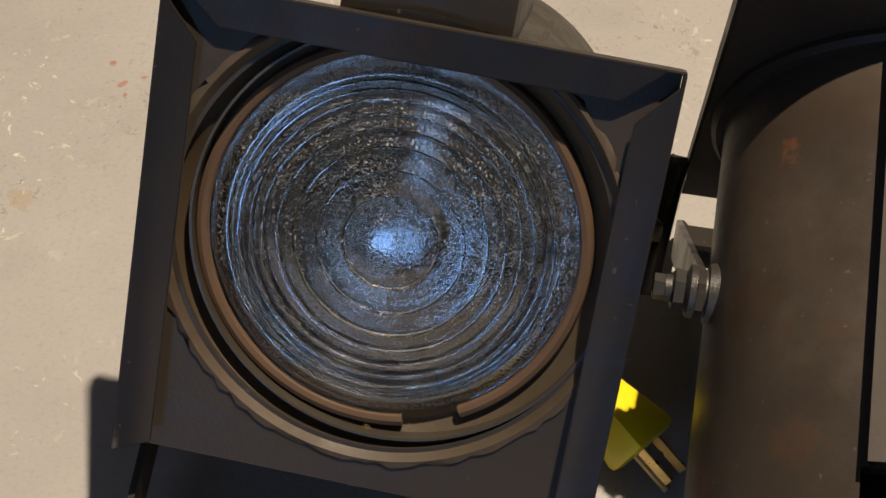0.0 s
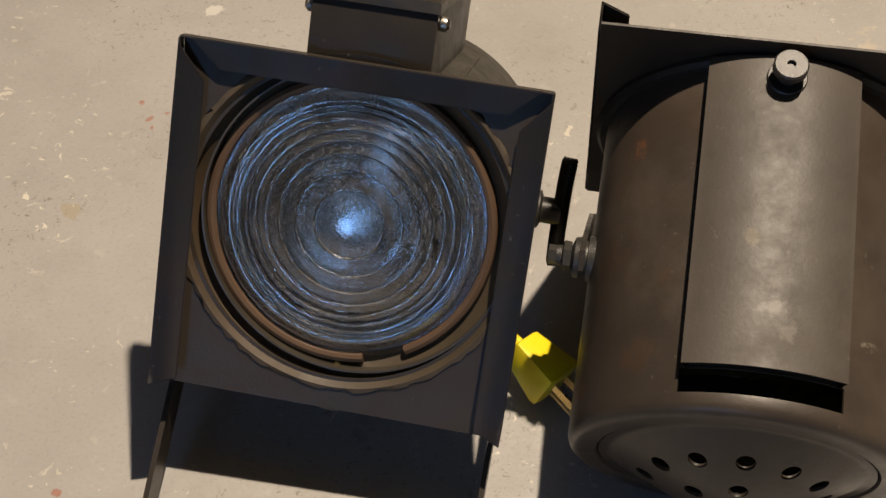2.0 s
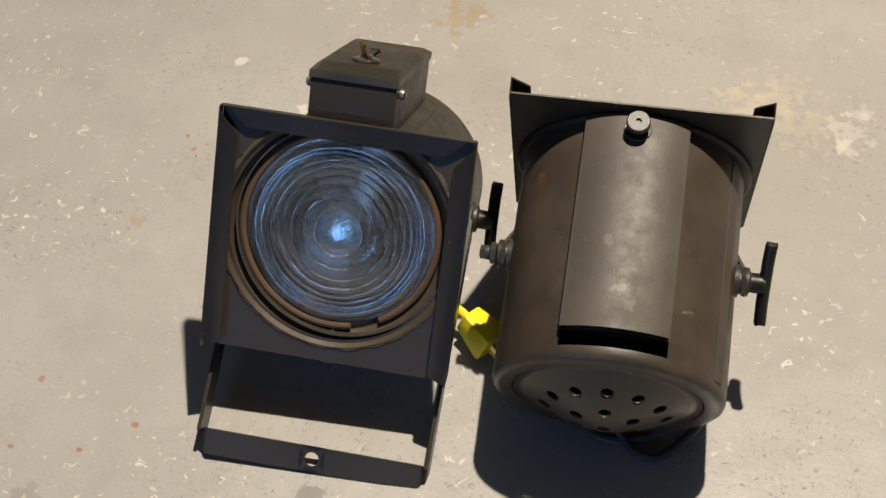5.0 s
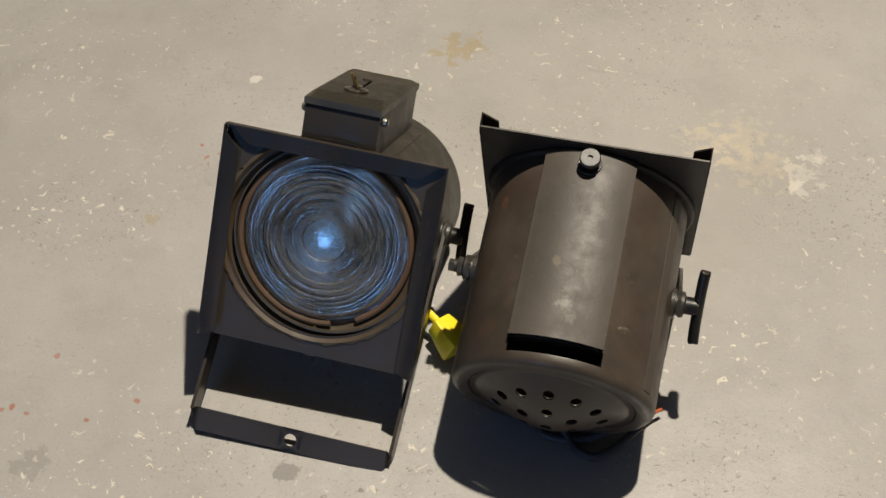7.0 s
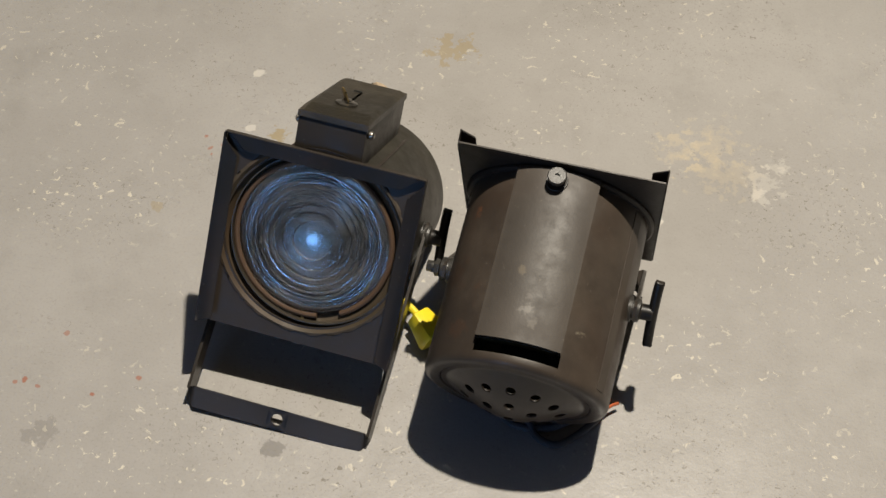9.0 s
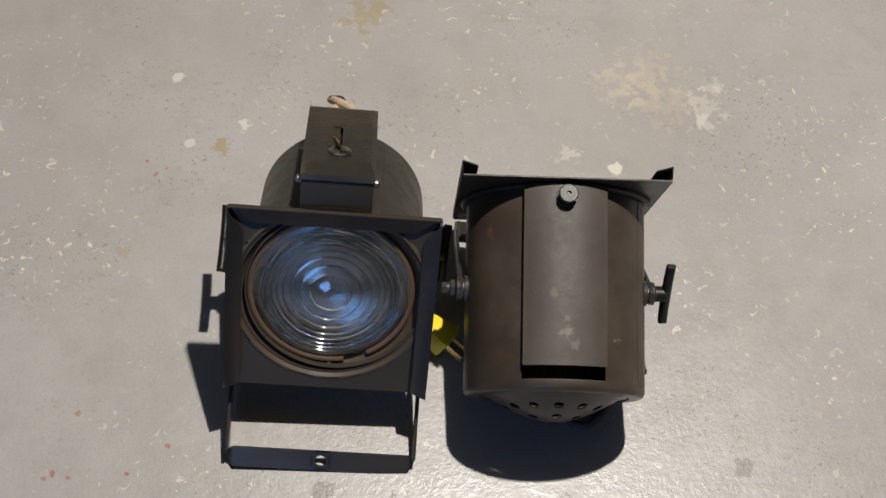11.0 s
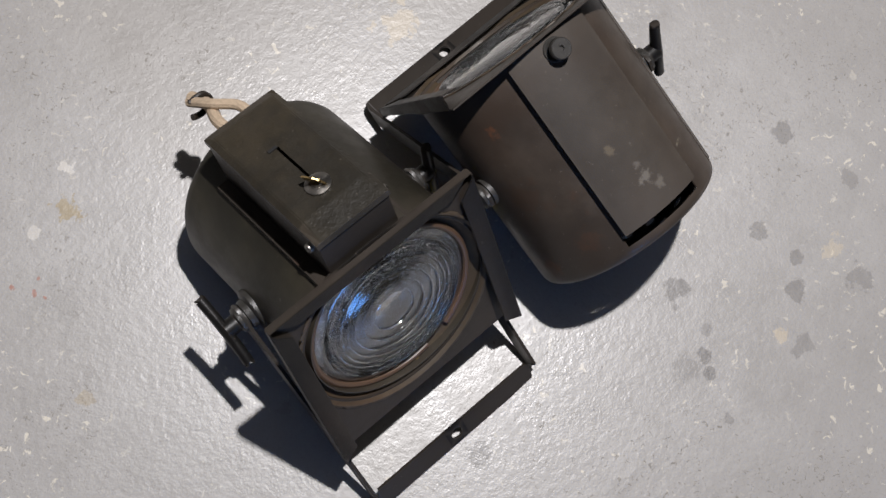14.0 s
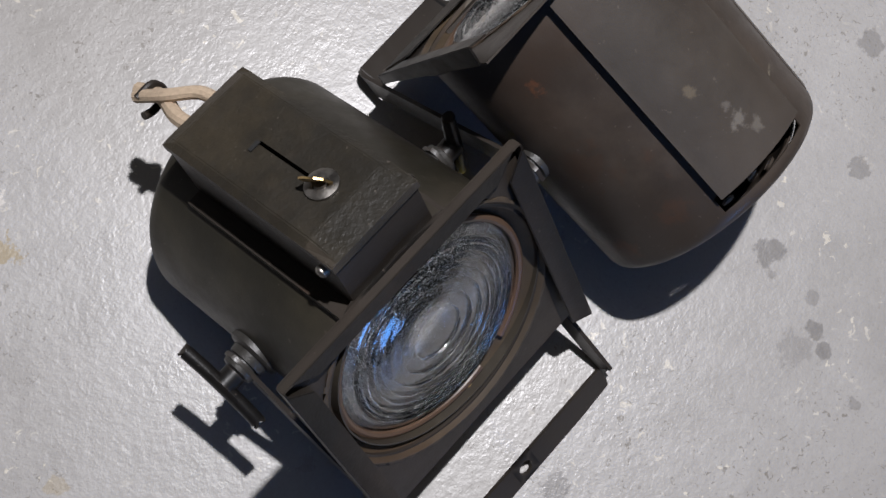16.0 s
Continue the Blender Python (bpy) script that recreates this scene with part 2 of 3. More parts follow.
def thing(name, m, label, category, group=""):
    ob = new(name)
    ob.empty_display_size = 0.03
    ob.matrix_world = m
    return tagged(ob, label, category, group)


def block(x0, x1, y0, y1, z0, z1, bevel=0.0, bm=None):
    bm = bm or bmesh.new()
    made = bmesh.ops.create_cube(bm, size=1, matrix=Matrix.LocRotScale(((x0 + x1) / 2, (y0 + y1) / 2, (z0 + z1) / 2), None, (x1 - x0, y1 - y0, z1 - z0)))
    if bevel:
        edges = {e for v in made["verts"] for e in v.link_edges}
        bmesh.ops.bevel(bm, geom=list(edges), offset=bevel, segments=2, profile=0.6, affect="EDGES")
    return bm


def lathe(profile, segs=64, axis="Y", arc=(0, 360), bm=None, close=False):
    """Turns (radius, along) points round an axis."""
    bm = bm or bmesh.new()
    full = arc[1] - arc[0] >= 360
    rings = []
    for i in range(segs if full else segs + 1):
        a = radians(arc[0] + (arc[1] - arc[0]) * i / segs)
        ring = []
        for r, h in profile:
            c, s = r * math.sin(a), r * math.cos(a)
            ring.append(bm.verts.new({"Y": (c, h, s), "X": (h, c, s), "Z": (s, c, h)}[axis]))
        rings.append(ring)
    pairs = list(zip(range(len(profile)), range(1, len(profile)))) + ([(len(profile) - 1, 0)] if close else [])
    for i in range(segs):
        a, b = rings[i], rings[(i + 1) % len(rings)]
        for j, k in pairs:
            bm.faces.new((a[j], a[k], b[k], b[j]))
    if not full and close:
        bm.faces.new(rings[0])
        bm.faces.new(rings[-1][::-1])
    bmesh.ops.remove_doubles(bm, verts=bm.verts, dist=1e-6)
    return bm


def tube(points, radius, segs=10, bm=None, steps=8):
    """A round cord through points."""
    bm = bm or bmesh.new()
    pts = [Vector(p) for p in points]
    line = []
    for i in range(len(pts) - 1):
        p0, p1, p2, p3 = pts[max(i - 1, 0)], pts[i], pts[i + 1], pts[min(i + 2, len(pts) - 1)]
        for k in range(steps):
            t = k / steps
            line.append(0.5 * (2 * p1 + (p2 - p0) * t + (2 * p0 - 5 * p1 + 4 * p2 - p3) * t * t + (3 * p1 - p0 - 3 * p2 + p3) * t ** 3))
    line.append(pts[-1])
    rings, side = [], None
    for i, p in enumerate(line):
        d = (line[min(i + 1, len(line) - 1)] - line[max(i - 1, 0)]).normalized()
        side = (side - d * side.dot(d)).normalized() if side else d.orthogonal().normalized()
        up = d.cross(side)
        rings.append([bm.verts.new(p + radius * (math.cos(2 * math.pi * k / segs) * side + math.sin(2 * math.pi * k / segs) * up)) for k in range(segs)])
    for a, b in zip(rings, rings[1:]):
        for k in range(segs):
            bm.faces.new((a[k], a[(k + 1) % segs], b[(k + 1) % segs], b[k]))
    bm.faces.new(rings[0][::-1])
    bm.faces.new(rings[-1])
    return bm


def slab(outline, direction, thick, bm=None):
    """A flat polygon given thickness along a direction."""
    bm = bm or bmesh.new()
    off = Vector(direction) * thick
    a = [bm.verts.new(Vector(p)) for p in outline]
    b = [bm.verts.new(Vector(p) + off) for p in outline]
    bm.faces.new(a)
    bm.faces.new(b[::-1])
    for i in range(len(a)):
        j = (i + 1) % len(a)
        bm.faces.new((a[i], b[i], b[j], a[j]))
    return bm


# ---- the room ----
def room():
    # walls and ceiling are out of view, set far off to weaken their bounce
    x0, x1, y0, y1, h, w = -4.2, 4.6, -2.5, 4.6, 3.0, 0.15
    tagged(part("floor", block(x0 - w, x1 + w, y0 - w, y1 + w, -0.12, 0), FLOOR, smooth=False), "grey painted concrete floor, scuffed and flecked with old paint", "floor", kind="structure")
    tagged(part("ceiling", block(x0 - w, x1 + w, y0 - w, y1 + w, h, h + 0.1), CEILING, smooth=False), "unseen plain ceiling, kept dark to hold down bounced light", "ceiling", kind="structure")
    tagged(part("wall_west", block(x0 - w, x0, y0, y1, 0, h), WALL, smooth=False), "unseen plain wall, kept dark to hold down bounced light", "wall", kind="structure")
    tagged(part("wall_east", block(x1, x1 + w, y0, y1, 0, h), WALL, smooth=False), "unseen plain wall, kept dark to hold down bounced light", "wall", kind="structure")
    tagged(part("wall_north", block(x0 - w, x1 + w, y1, y1 + w, 0, h), WALL, smooth=False), "unseen plain wall, kept dark to hold down bounced light", "wall", kind="structure")
    bm = block(x0 - w, -1.42, y0 - w, y0, 0, h)
    block(-0.48, x1 + w, y0 - w, y0, 0, h, bm=bm)
    block(-1.42, -0.48, y0 - w, y0, 0, 0.51, bm=bm)
    block(-1.42, -0.48, y0 - w, y0, 1.45, h, bm=bm)
    tagged(part("wall_south", bm, WALL, smooth=False), "unseen plain wall with a window opening, kept dark against bounced light", "wall", kind="structure")

    # unseen window, added to hold the blue lamp that the lens reflects
    win = thing("window_1", pose(-0.95, y0 - 0.08, 0.51), "unseen plain window added for the blue reflection in the lens", "window")
    tagged(win, kind="structure")
    frame_bm = block(-0.47, 0.47, -0.03, 0.03, 0, 0.035, 0.004)
    block(-0.47, 0.47, -0.03, 0.03, 0.905, 0.94, 0.004, frame_bm)
    block(-0.47, -0.435, -0.03, 0.03, 0.035, 0.905, 0.004, frame_bm)
    block(0.435, 0.47, -0.03, 0.03, 0.035, 0.905, 0.004, frame_bm)
    part("window_frame", frame_bm, WALL, win, smooth=False)


room()

# ---- the spotlights: x across, y along the beam, z towards the vent hood ----
R, BACK, PLATE = 0.0945, -0.224, -0.0145


def shell(lamp_body, material, slim=None):
    """The round housing: a rolled sheet with a slot under the hood's end, and a rounded back edge."""
    bm = bmesh.new()
    ys = [PLATE - 0.0018, -0.06, -0.10, -0.15, -0.200, -0.213, BACK + 0.006, BACK + 0.0025, BACK + 0.0006, BACK, BACK]
    rs = [R, R, R, R, R, R, R, R - 0.0012, R - 0.0035, R - 0.007, R - 0.016]
    segs = 96
    rings = [[bm.verts.new((r * math.sin(2 * math.pi * i / segs), y, r * math.cos(2 * math.pi * i / segs))) for i in range(segs)] for y, r in zip(ys, rs)]
    for j in range(len(ys) - 1):
        for i in range(segs):
            if j == 4 and (i < 7 or i >= segs - 7):
                continue
            bm.faces.new((rings[j][i], rings[j][(i + 1) % segs], rings[j + 1][(i + 1) % segs], rings[j + 1][i]))
    inner = bmesh.ops.extrude_face_region(bm, geom=list(bm.faces))
    for v in inner["geom"]:
        if isinstance(v, bmesh.types.BMVert):
            flat = Vector((v.co.x, 0, v.co.z))
            v.co -= flat.normalized() * 0.0012
            if v.co.y < BACK + 0.002:
                v.co.y += 0.0012
    body = part("housing", bm, material, lamp_body, m=slim)
    seam = slab([(0.0, PLATE - 0.004, R - 0.0005), (0.012, PLATE - 0.004, R - 0.0005), (0.012, BACK + 0.01, R - 0.0005), (0.0, BACK + 0.01, R - 0.0005)], (0, 0, 1), 0.0011)
    part("seam", seam, material, body, m=pose(0, 0, 0, 0, 58, 0))
    return body


def back_dome(lamp_body, material, slim=None):
    """The dished back with its round vent holes cut through."""
    holes = [(0, 0)]
    for r, count, turn in ((0.026, 6, 0.0), (0.049, 12, 0.0)):
        holes += [(r * math.sin(2 * math.pi * k / count + turn), r * math.cos(2 * math.pi * k / count + turn)) for k in range(count)]
    rim, size, hole = 0.0765, 0.0016, 0.0053
    bm = bmesh.new()
    count = int(rim / size)
    rings = [[bm.verts.new((0, 0, 0))]]
    for j in range(1, count + 1):
        r = rim * j / count
        rings.append([bm.verts.new((r * math.sin(2 * math.pi * i / 160), 0, r * math.cos(2 * math.pi * i / 160))) for i in range(160)])
    for i in range(160):
        bm.faces.new((rings[0][0], rings[1][i], rings[1][(i + 1) % 160]))
    for j in range(1, count):
        for i in range(160):
            bm.faces.new((rings[j][i], rings[j + 1][i], rings[j + 1][(i + 1) % 160], rings[j][(i + 1) % 160]))
    gone = []
    for f in bm.faces:
        c = f.calc_center_median()
        if any(math.hypot(c.x - x, c.z - z) < hole for x, z in holes):
            gone.append(f)
    bmesh.ops.delete(bm, geom=gone, context="FACES")
    for v in bm.verts:
        if v.is_boundary:
            for x, z in holes:
                d = math.hypot(v.co.x - x, v.co.z - z)
                if 0 < d < hole * 1.5:
                    v.co.x, v.co.z = x + (v.co.x - x) * hole / d, z + (v.co.z - z) * hole / d
    for v in bm.verts:
        r = math.hypot(v.co.x, v.co.z) / rim
        v.co.y = BACK + 0.001 - 0.027 * max(0.0, 1 - (r / 0.93) ** 1.6)
    edge = [e for e in bm.edges if e.is_boundary]
    grown = bmesh.ops.extrude_edge_only(bm, edges=edge)
    for v in grown["geom"]:
        if isinstance(v, bmesh.types.BMVert):
            v.co.y += 0.0022
    return part("vented_back", bm, material, lamp_body, "dished steel back with round vent holes", m=slim)


def hood(lamp_body, material):
    """The raised vent hood, a curved cover open at its back end."""
    bm = bmesh.new()
    span, top, y0, y1 = radians(23.8), R + 0.0090, PLATE - 0.004, -0.2005
    outer = []
    for y in (y0, -0.08, -0.14, y1):
        row = [bm.verts.new(((R - 0.001) * math.sin(-span), y, (R - 0.001) * math.cos(-span)))]
        for k in range(25):
            a = -span + 2 * span * k / 24
            row.append(bm.verts.new((top * math.sin(a), y, top * math.cos(a))))
        row.append(bm.verts.new(((R - 0.001) * math.sin(span), y, (R - 0.001) * math.cos(span))))
        outer.append(row)
    for a, b in zip(outer, outer[1:]):
        for k in range(len(a) - 1):
            bm.faces.new((a[k], a[k + 1], b[k + 1], b[k]))
    faces = bmesh.ops.extrude_face_region(bm, geom=list(bm.faces))
    for v in faces["geom"]:
        if isinstance(v, bmesh.types.BMVert):
            v.co -= Vector((v.co.x, 0, v.co.z)).normalized() * 0.0012
    cover = part("vent_hood", bm, material, lamp_body, "raised curved vent cover, rubbed grey")
    knob = lathe([(0, 0.088), (0.0110, 0.088), (0.0110, R + 0.0096), (0.0104, R + 0.0102), (0.0075, R + 0.0100), (0.0050, R + 0.0085), (0.0046, R + 0.0165), (0.0085, R + 0.0171), (0.0095, R + 0.0184), (0.0095, R + 0.0225), (0.0086, R + 0.0236), (0.0024, R + 0.0236), (0.0022, R + 0.0212), (0, R + 0.0212)], 32, "Z")
    part("latch_knob", knob, HARDWARE, lamp_body, "round steel knob on a short stem", m=pose(0, -0.032, 0))
    return cover


def front(lamp_body):
    """Square front plate, its colour-frame channels, the dished collar, the copper ring and the lens."""
    half, hole, segs = 0.1040, 0.0985, 96
    bm = bmesh.new()
    square, circle = [], []
    for i in range(segs):
        a = 2 * math.pi * (i + 0.5) / segs
        s, c = math.sin(a), math.cos(a)
        k = half / max(abs(s), abs(c))
        square.append((k * s, k * c))
        circle.append((hole * s, hole * c))
    for corner in ((1, 1), (1, -1), (-1, 1), (-1, -1)):
        near = min(range(segs), key=lambda i: math.hypot(square[i][0] - corner[0] * half, square[i][1] - corner[1] * half))
        square[near] = (corner[0] * half, corner[1] * half)
    square = [(x, z + 0.009) for x, z in square]
    loops = [[bm.verts.new((x, y, z)) for x, z in pts] for pts, y in ((circle, PLATE), (square, PLATE), (square, PLATE - 0.0015), (circle, PLATE - 0.0015))]
    for a, b in zip(loops, loops[1:] + loops[:1]):
        for i in range(segs):
            bm.faces.new((a[i], a[(i + 1) % segs], b[(i + 1) % segs], b[i]))
    plate = part("front_plate", bm, BLACK, lamp_body, "square black steel front plate", smooth=False)
    outer, lip, t = 0.1055, 0.0165, 0.0013
    low, high = -0.0950, 0.1125
    for side in (-1, 1):
        x = side * outer
        bm = slab([(x, PLATE - 0.001, low), (x, -0.007, low + 0.001), (x, 0, high), (x, PLATE + 0.004, high - 0.005), (x, PLATE - 0.001, high - 0.008)], (-side, 0, 0), t)
        slab([(x, -0.007, low + 0.004), (x, 0, high), (x - side * lip, -0.0035, high - 0.006), (x - side * lip, -0.0095, low + 0.024)], (0, -1, 0), t, bm)
        bmesh.ops.bevel(bm, geom=[e for e in bm.edges], offset=0.0006, segments=2, affect="EDGES")
        part("frame_channel", bm, BLACK, plate)
    bm = slab([(-outer, PLATE - 0.001, low), (outer, PLATE - 0.001, low), (outer, -0.008, low), (-outer, -0.008, low)], (0, 0, 1), t)
    slab([(-outer + 0.006, -0.008, low), (outer - 0.006, -0.008, low), (outer - 0.024, -0.010, low + lip), (-outer + 0.024, -0.010, low + lip)], (0, -1, 0), t, bm)
    bmesh.ops.bevel(bm, geom=[e for e in bm.edges], offset=0.0006, segments=2, affect="EDGES")
    part("frame_channel", bm, BLACK, plate)
    rng = random.Random(4)
    bm = lathe([(0.0835, -0.036), (0.0835, -0.0275), (0.0862, -0.0260), (0.0930, -0.0195), (0.0965, -0.0150), (0.0985, -0.0132), (0.1000, -0.0136), (0.1000, -0.0144), (0.0975, -0.0166), (0.0880, -0.0285)], 120, close=True)
    for v in bm.verts:
        if math.hypot(v.co.x, v.co.z) > 0.0990:
            v.co.x, v.co.z = v.co.x * (k := 1 + rng.uniform(-0.010, 0.022)), v.co.z * k
    for v in bm.verts:
        v.co.z = max(v.co.z, -0.0925)
    part("collar", bm, COLLAR, plate, "dished brown collar with flaking paint at its edge")
    bm = lathe([(0.0825 + 0.0030 * math.cos(k * math.pi / 4), -0.0232 + 0.0026 * math.sin(k * math.pi / 4)) for k in range(8)], 110, arc=(30, 372), close=True)
    part("retaining_ring", bm, COPPER, plate, "split copper retaining ring")
    bm = lathe([(0, -0.0215), (0.0022, -0.0215), (0.0026, -0.0205), (0.0024, -0.0190), (0, -0.0186)], 12)
    part("rivet", bm, BRASS, plate, m=pose(0.002, -0.0035, 0.0885))
    # pressed glass lens: a small dome in the middle and stepped rings round it
    steps = [0.0205, 0.0315, 0.0415, 0.0490, 0.0555, 0.0610, 0.0655, 0.0690, 0.0716]
    prof = [(0, -0.0125), (0.006, -0.0127), (0.012, -0.0135), (0.017, -0.0146), (0.0200, -0.0157)]
    for a, b in zip(steps, steps[1:]):
        drop = 0.0009 + 0.085 * (b - a) + 0.022 * a
        prof += [(a, -0.0146), (a + 0.0005, -0.0140), (a + 0.5 * (b - a), -0.0140 - 0.42 * drop), (b - 0.0005, -0.0140 - drop), (b - 0.0001, -0.0140 - drop)]
    prof += [(0.0718, -0.0160), (0.0765, -0.0178), (0.0797, -0.0215), (0.0803, -0.0265), (0.0785, -0.0285), (0.06, -0.0285), (0.03, -0.0285), (0, -0.0285)]
    part("fresnel_lens", lathe(prof, 144), GLASS, plate, "clear ribbed round glass lens, glints painted on as white specks", m=pose(0, -0.0040, 0))
    bm = lathe([(0.0935, -0.0163), (0.1010, -0.0163), (0.1010, -0.0190), (0.0985, -0.0215), (0.0935, -0.0215)], 96, close=True)
    for v in bm.verts:
        v.co.z = max(v.co.z, -0.0925)
    part("mounting_ring", bm, BLACK, plate)
    # what shows faintly through the lens
    bm = lathe([(0.0, -0.168)] + [(0.062 * math.sin(a), -0.106 - 0.062 * math.cos(a)) for a in (0.2, 0.4, 0.6, 0.8, 1.0, 1.2)] + [(0.056, -0.083)], 48)
    part("reflector", bm, REFLECTOR, lamp_body)
    bm = lathe([(0.0845, -0.046), (0.0845, -0.10), (0.0845, -0.200)], 64)
    part("liner", bm, LINER, lamp_body)
    bm = lathe([(0, -0.030), (0.010, -0.030), (0.012, -0.022), (0.014, 0), (0.013, 0.012), (0.008, 0.022), (0, 0.026)], 24, "Z")
    part("bulb", bm, STEEL, lamp_body, m=pose(0, -0.106, 0))


def focus_box(lamp_body):
    """The sheet-steel box along the housing with its lid, slot, thumb screw and side screws."""
    w, y0, y1, z0, z1 = 0.0355, -0.182, -0.0190, -0.1335, -0.078
    bm = block(-w, w, y0, y1 - 0.0005, z0 + 0.005, z1, 0.001)
    box = part("focus_box", bm, BLACK, lamp_body, "black sheet-steel box on the housing")
    # lid: a cap with a slot through it, a turned rim and a pressed border
    xs = [-w - 0.0012, -w + 0.0045, -0.0013, 0.0013, w - 0.0045, w + 0.0012]
    ys = [y0 - 0.0012, y0 + 0.009, -0.122, -0.070, y1 - 0.022, y1 + 0.0015]
    bm = bmesh.new()
    grid = [[bm.verts.new((x, y, z0 - (0.0035 if 0 < i < 5 and 0 < j < 5 else 0.0) + (0.0008 if j == 5 else 0.0))) for i, x in enumerate(xs)] for j, y in enumerate(ys)]
    for j in range(5):
        for i in range(5):
            if not (i == 2 and j == 2):
                bm.faces.new((grid[j][i], grid[j][i + 1], grid[j + 1][i + 1], grid[j + 1][i]))
    rim = [e for e in bm.edges if e.is_boundary and not all(abs(v.co.x) < 0.002 and -0.13 < v.co.y < -0.06 for v in e.verts)]
    skirt = bmesh.ops.extrude_edge_only(bm, edges=rim)
    for v in skirt["geom"]:
        if isinstance(v, bmesh.types.BMVert):
            v.co.z += 0.0065
    bmesh.ops.bevel(bm, geom=[e for e in bm.edges if len(e.link_faces) == 2 and e.calc_face_angle(0) > 0.1], offset=0.0008, segments=2, affect="EDGES")
    lid = part("lid", bm, CRINKLE, box, "crinkle-black lid with a focus slot", smooth=False)
    # dark strip laid on the lid for the shade in the slot's hooked end
    part("slot_hook", block(-0.0085, 0.0002, -0.1235, -0.1205, z0 - 0.0049, z0 - 0.0041), SLOT_DARK, lid, smooth=False)
    bm = lathe([(0, z0 - 0.0042), (0.0115, z0 - 0.0042), (0.0115, z0 - 0.0055), (0.0085, z0 - 0.0065), (0.0055, z0 - 0.0069), (0.0052, z0 - 0.0090), (0, z0 - 0.0095)], 28, "Z")
    screw = part("thumb_screw", bm, STEEL, box, "slotted thumb screw with a bent wing", m=pose(0, -0.062, 0))
    bm = slab([(-0.0095, 0, 0), (0.0095, 0, 0), (0.0085, 0, -0.011), (0.003, 0, -0.0135), (-0.004, 0, -0.0135), (-0.0085, 0, -0.0105)], (0, 1, 0), 0.0014)
    part("wing", bm, BRASS, screw, smooth=False, m=pose(0, -0.001, z0 - 0.0080, 25, 0, 62))
    for side in (-1, 1):
        bm = lathe([(0, 0.0050), (0.0025, 0.0047), (0.0042, 0.0030), (0.0044, 0.001), (0.0035, -0.004), (0, -0.004)], 14, "X")
        part("screw_head", bm, STEEL, box, m=pose(side * (w + 0.001), y1 - 0.012, -0.120, 0, 0, 0 if side > 0 else 180))
    part("base_flange", slab([(-w - 0.012, y0 + 0.004, -0.0838), (w + 0.012, y0 + 0.004, -0.0838), (w + 0.012, y1, -0.0838), (-w - 0.012, y1, -0.0838)], (0, 0, 1), 0.006), BLACK, box, smooth=False)
    return box


PIVOT = -0.112


def handle(yoke, side, turn, wing, high):
    """A pivot bolt with washers and a cast T handle."""
    bm = lathe([(0, 0.088), (0.0205, 0.088), (0.0205, 0.0955), (0.0185, 0.0972), (0.0145, 0.0980), (0.0135, 0.1035), (0.0105, 0.104), (0.0105, 0.1052), (0.0125, 0.1085), (0.0120, 0.1115), (0.0068, 0.1135), (0.0062, 0.122), (0, 0.122)], 28, "X")
    bolt = part("pivot_bolt", bm, HARDWARE, yoke, "worn steel pivot bolt with washers", m=pose(side * -0.0075, PIVOT, high, 0, 0, 0 if side > 0 else 180))
    if wing:
        bm = tube([(0.001, 0, -0.034), (0.0006, 0, -0.033), (0, 0, -0.015), (0, 0, 0.015), (0.0006, 0, 0.033), (0.001, 0, 0.034)], 0.0052, 12)
        for v in bm.verts:
            v.co.y *= 1.35 * (1 - 0.3 * abs(v.co.z) / 0.034)
        tube([(-0.012, 0, 0), (0, 0, 0)], 0.0085, 12, bm)
        part("t_handle", bm, YOKE_BLACK, yoke, "black cast T handle", m=pose(side * 0.1175, PIVOT, high, turn, 0, 0 if side > 0 else 180))
    else:
        bm = lathe([(0, 0.1135), (0.009, 0.1135), (0.0095, 0.118), (0.006, 0.1195), (0.006, 0.127), (0, 0.128)], 6, "X")
        part("nut", bm, HARDWARE, yoke, m=pose(side * -0.0075, PIVOT, high, 0, 0, 0 if side > 0 else 180))


